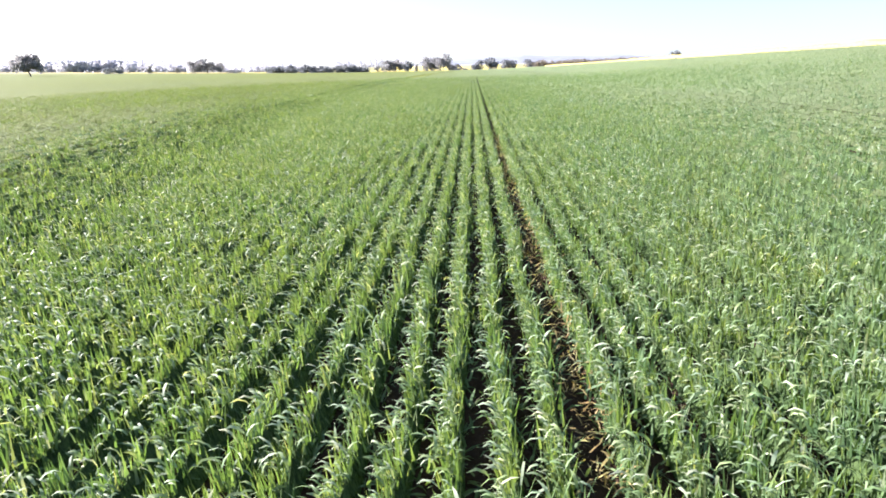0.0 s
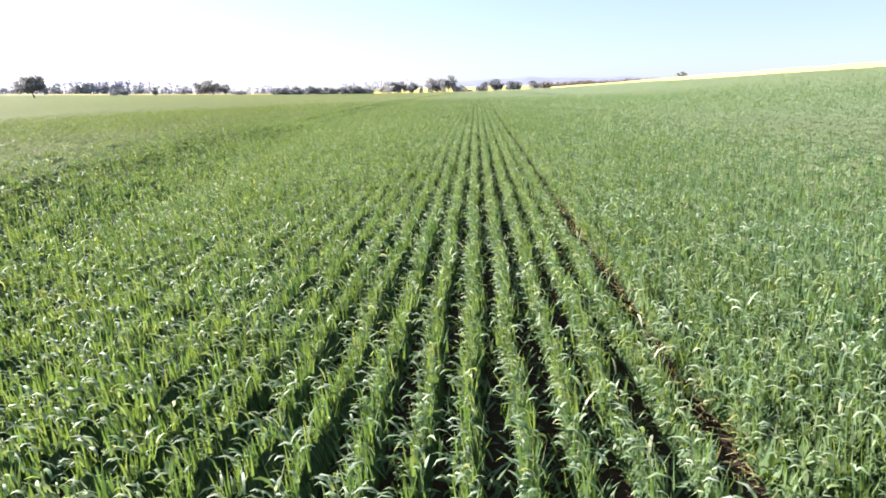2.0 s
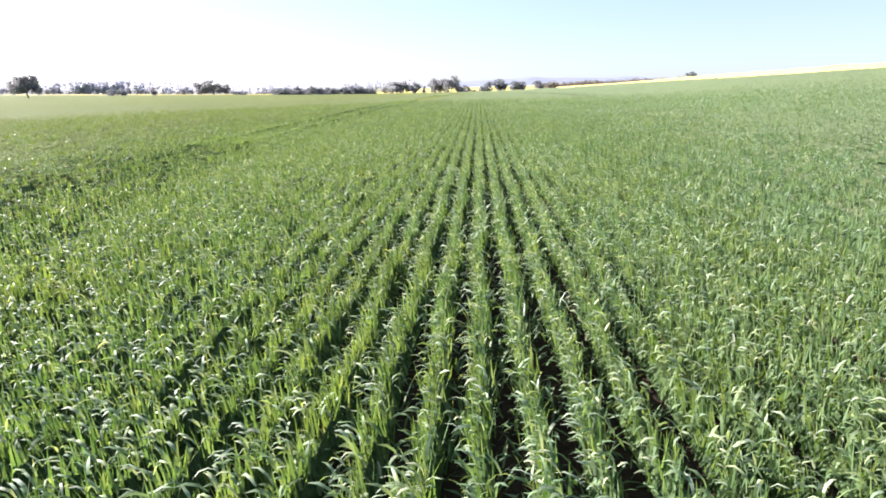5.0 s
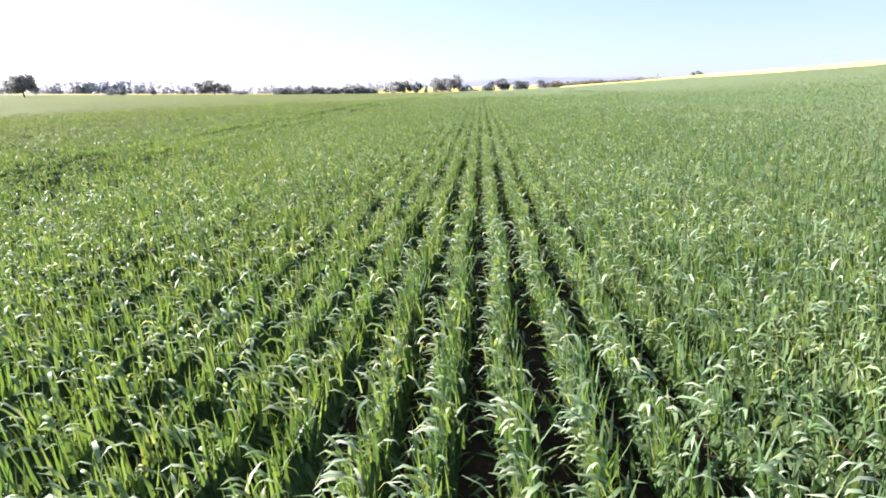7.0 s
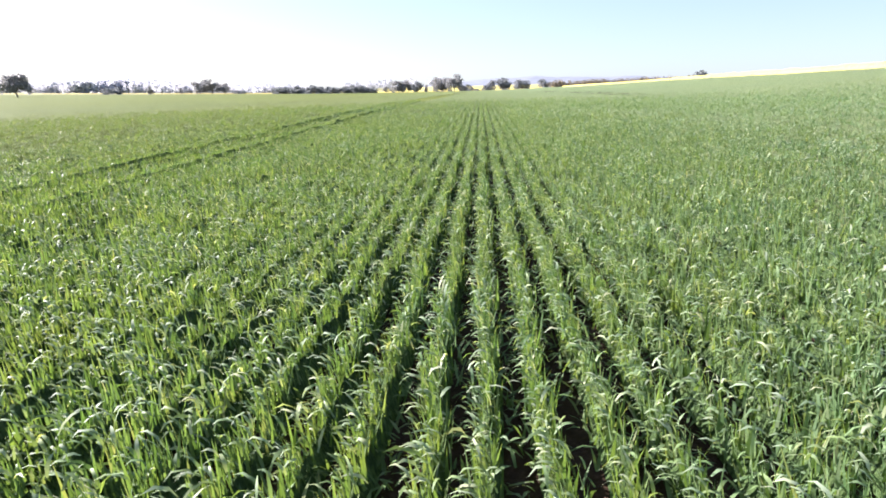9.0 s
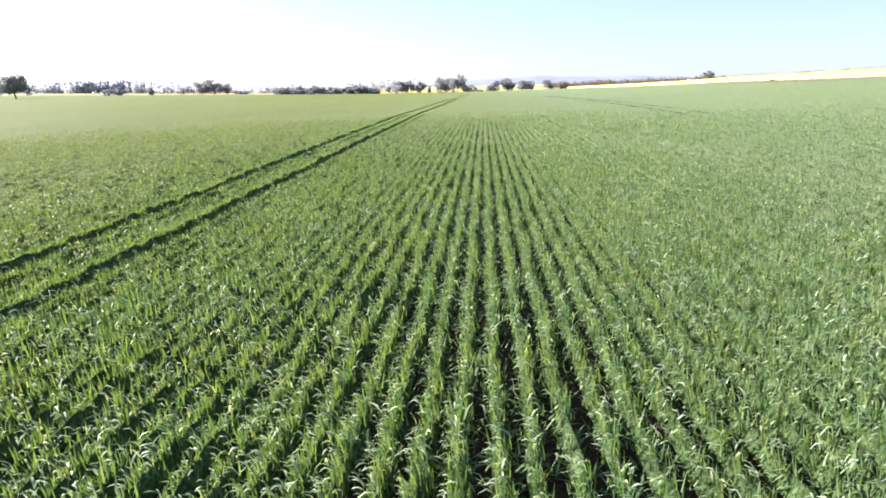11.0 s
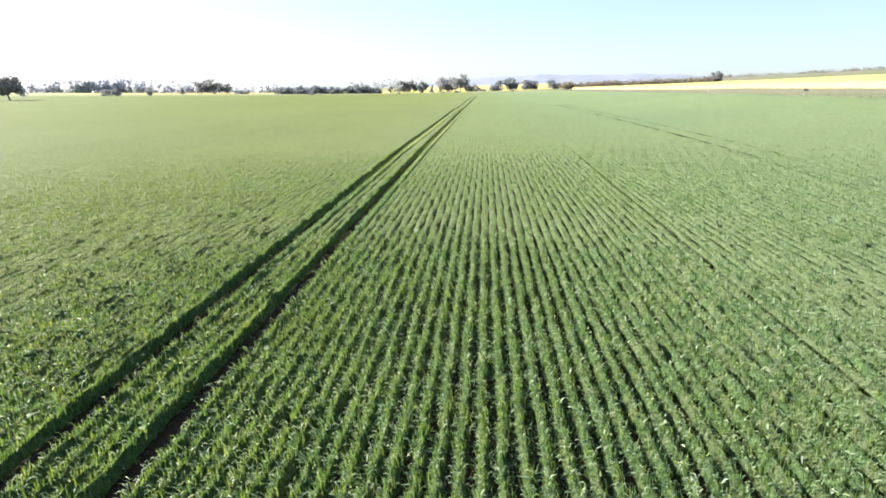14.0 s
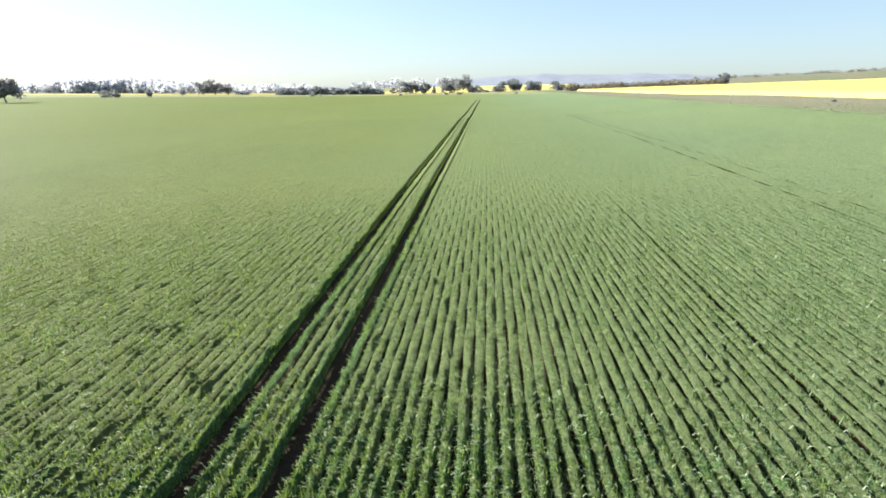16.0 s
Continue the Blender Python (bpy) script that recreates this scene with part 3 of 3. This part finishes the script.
LOOKS = {
    "gum": "grey-green gum tree with a bare forked trunk, beyond the wheat",
    "dense": "dark dense bushy tree in the line beyond the wheat",
    "shrub": "low dark rounded shrub at the edge of the wheat",
}
# Easting, northing, height, width.
TREES = {
    "gum": [(-311, 580, 10.2, 7.0), (-342, 700, 8.3, 6.7), (-357.4, 780, 22.4, 22.4), (-339.1, 776, 22.8, 26.2), (-326.8, 785, 20.0, 23.4),
            (-113.1, 734, 13.2, 16.0), (-98.3, 738, 10.4, 13.5), (-88.0, 740, 9.6, 8.0), (-65.9, 733, 12.6, 8.8), (-57.0, 741, 10.8, 9.0), (-48.9, 736, 12.6, 14.0), (-33.0, 718, 12.6, 10.5), (-27.0, 741, 11.5, 10.0), (-13.0, 736, 9.5, 11.0)],
    "dense": [(-236.5, 733, 11.8, 17.9), (-217.8, 730, 11.5, 17.8), (-200, 736, 13.3, 17.0), (-187, 738, 12.5, 15.0), (-173.8, 732, 8.6, 15.1), (-161.0, 735, 10.3, 14.4), (-146.7, 731, 14.4, 15.0), (-134.2, 736, 9.3, 19.2),
              (-75.9, 728, 14.6, 13.5), (-21.3, 738, 12.0, 12.2), (7.1, 715, 14.7, 15.7), (22.5, 720, 16.0, 17.1), (42.3, 706, 15.0, 18.0), (58.0, 616, 11.0, 15.5), (165, 511, 10.6, 9.8)],
    "shrub": [(-339.5, 560, 8.0, 9.5), (-331.5, 562, 8.8, 8.5), (-307.6, 780, 9.0, 19.3), (-299, 775, 6.9, 12.0), (-8, 725, 5.2, 12.0), (-17, 728, 5.7, 12.0), (-80, 566, 3.3, 4.3), (-41, 562, 3.8, 5.7), (-29.5, 558, 4.3, 5.7), (15, 500, 2.8, 3.8),
              (-166.8, 600, 4.6, 8.0), (-155.8, 590, 3.4, 5.4), (94, 700, 8.6, 16.0), (104, 704, 7.8, 14.0), (50.3, 155, 0.9, 1.2)],
}
TREES["shrub"] += [(1000 * math.sin(radians(a)), 30 + 1000 * math.cos(radians(a)), h, 1.4 * h) for a, h in ((20.4, 5), (22.1, 7), (23.6, 5), (25.6, 7.5), (26.2, 6), (27.1, 7), (28.5, 8), (29.0, 6), (29.4, 8), (30.1, 6), (30.8, 8), (31.5, 7))]
for habit, places in TREES.items():
    for k, (x, y, h, w) in enumerate(places):
        kinds = HABITS[habit]
        wide = {"gum": 13.0, "dense": 14.0, "shrub": 11.5}[habit]
        one = kinds[k % len(kinds)]
        m = pose(x, y, float(land(x, y)) - 0.05, 0, 0, 67 * k) @ Matrix.Diagonal((w / wide, w / wide, h / 12.0, 1))
        if k < len(kinds):
            one.matrix_basis = m
        else:
            one = copy_thing(one, m)
        size = "tall " if h > 13 else ("small " if h < 7 and habit != "shrub" else "")
        tagged(one, size + LOOKS[habit], "shrub" if habit == "shrub" else "tree", "trees beyond the wheat" if habit != "shrub" else "shrubs beyond the wheat")


def clumps(name, places, material, quads_each, label, category, size=(0.07, 0.15)):
    """Far woods and scrub: leafy clumps that are never seen singly."""
    g = np.random.default_rng(len(places))
    verts = []
    for x, y, h, w in places:
        n = quads_each
        d = g.normal(0, 1, (n, 3))
        d = d / np.linalg.norm(d, axis=1)[:, None] * (g.random((n, 1)) ** 0.4)
        c = np.array([x, y, float(land(x, y)) + h * 0.48]) + d * np.array([w / 2, w / 2, h * 0.50])
        a, b = g.normal(0, 1, (2, n, 3))
        a /= np.linalg.norm(a, axis=1)[:, None]
        b = np.cross(a, b)
        b /= np.linalg.norm(b, axis=1)[:, None]
        s = h * g.uniform(*size, (n, 1))
        verts.append(np.stack([c - a * s, c + b * s * 0.7, c + a * s, c - b * s * 0.7], 1).reshape(-1, 3))
    v = np.concatenate(verts)
    return tagged(mesh_object(name, v, [np.arange(len(v)).reshape(-1, 4)], [material]), label, category, kind="stuff")


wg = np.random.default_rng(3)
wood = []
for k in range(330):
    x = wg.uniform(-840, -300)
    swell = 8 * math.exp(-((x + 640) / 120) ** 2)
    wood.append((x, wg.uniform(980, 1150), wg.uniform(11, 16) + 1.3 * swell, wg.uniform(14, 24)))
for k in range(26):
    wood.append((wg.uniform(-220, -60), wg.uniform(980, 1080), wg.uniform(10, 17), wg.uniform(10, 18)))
clumps("woodland", wood, HAZE_WOOD, 62, "woodland far beyond the fields, paled blue-grey for haze", "woodland", (0.10, 0.19))
hedge = [(wg.uniform(-250, -124), wg.uniform(738, 748), wg.uniform(5, 9), wg.uniform(8, 13)) for k in range(70)]
hedge += [(wg.uniform(-100, 30), wg.uniform(742, 750), wg.uniform(2, 4), wg.uniform(4, 8)) for k in range(14)]
clumps("hedgerow", hedge, HAZED_DARK_GUM, 100, "dark scrubby hedgerow along the far end of the wheat", "hedgerow")
scrub = [(wg.uniform(52, 166), wg.uniform(505, 516), wg.uniform(3.0, 6.0), wg.uniform(6, 11)) for k in range(210)]
scrub += [(226 + wg.uniform(0, 8), 500 - 360 * wg.uniform(0, 1) ** 1.4, wg.uniform(0.8, 2.8), wg.uniform(3, 7)) for k in range(110)]
for k in range(150):
    a, far = radians(wg.uniform(15, 34)), wg.uniform(940, 1010)
    scrub.append((far * math.sin(a), 30 + far * math.cos(a), wg.uniform(2.5, 6.5), wg.uniform(8, 18)))
clumps("scrub", scrub, gum_leaf_material("scrub_leaves", (0.12, 0.105, 0.08), (0.19, 0.165, 0.125)), 40, "olive-brown scrub along the top of the canola", "scrub")


def distant_hills():
    """A low range on the skyline, its haze painted in as blue-grey."""
    az = np.radians(np.arange(-28, 46, 1.0))
    top = np.interp(np.degrees(az), [-28, -16, -12, -6, -1, 4.6, 9.6, 14.5, 18, 24, 34, 45], [0.10, 0.12, 0.15, 0.45, 0.95, 1.28, 1.20, 1.28, 1.10, 1.0, 0.7, 0.4])
    crest = np.tan(np.radians(top)) * 2900 + 4 + 2.0 * np.sin(az * 90) + 1.2 * np.sin(az * 233)
    rings = []
    for far, share in ((2100, -0.1), (2400, 0.35), (2700, 0.85), (2900, 1.0), (3150, 0.8)):
        rings.append(np.stack([far * np.sin(az), far * np.cos(az), crest * share], -1))
    n = len(az)
    i = np.arange(n - 1)
    faces = [np.stack([k * n + i, k * n + i + 1, (k + 1) * n + i + 1, (k + 1) * n + i], -1) for k in range(4)]
    return mesh_object("backdrop", np.concatenate(rings), [np.concatenate(faces)], [HAZE_HILL], smooth_faces=True)


tagged(distant_hills(), "low hills on the skyline, tinted blue-grey for haze", "hills", kind="structure")


# ---- post at the field edge ----
def edge_post(x, y):
    bm = bmesh.new()
    tube(bm, [(0, 0, -0.4), (0.01, 0, 0.7), (0.02, 0.01, 1.45), (0.02, 0.01, 1.5)], [0.075, 0.07, 0.065, 0.05], 10)
    me = bpy.data.meshes.new("fence_post")
    bm.to_mesh(me)
    bm.free()
    me.materials.append(TIMBER)
    ob = new("fence_post", me)
    ob.matrix_basis = pose(x, y, float(land(x, y)), 2, 1, 0)
    return tagged(ob, "weathered grey timber post at the edge of the wheat", "fence post")


edge_post(37.2, 164)
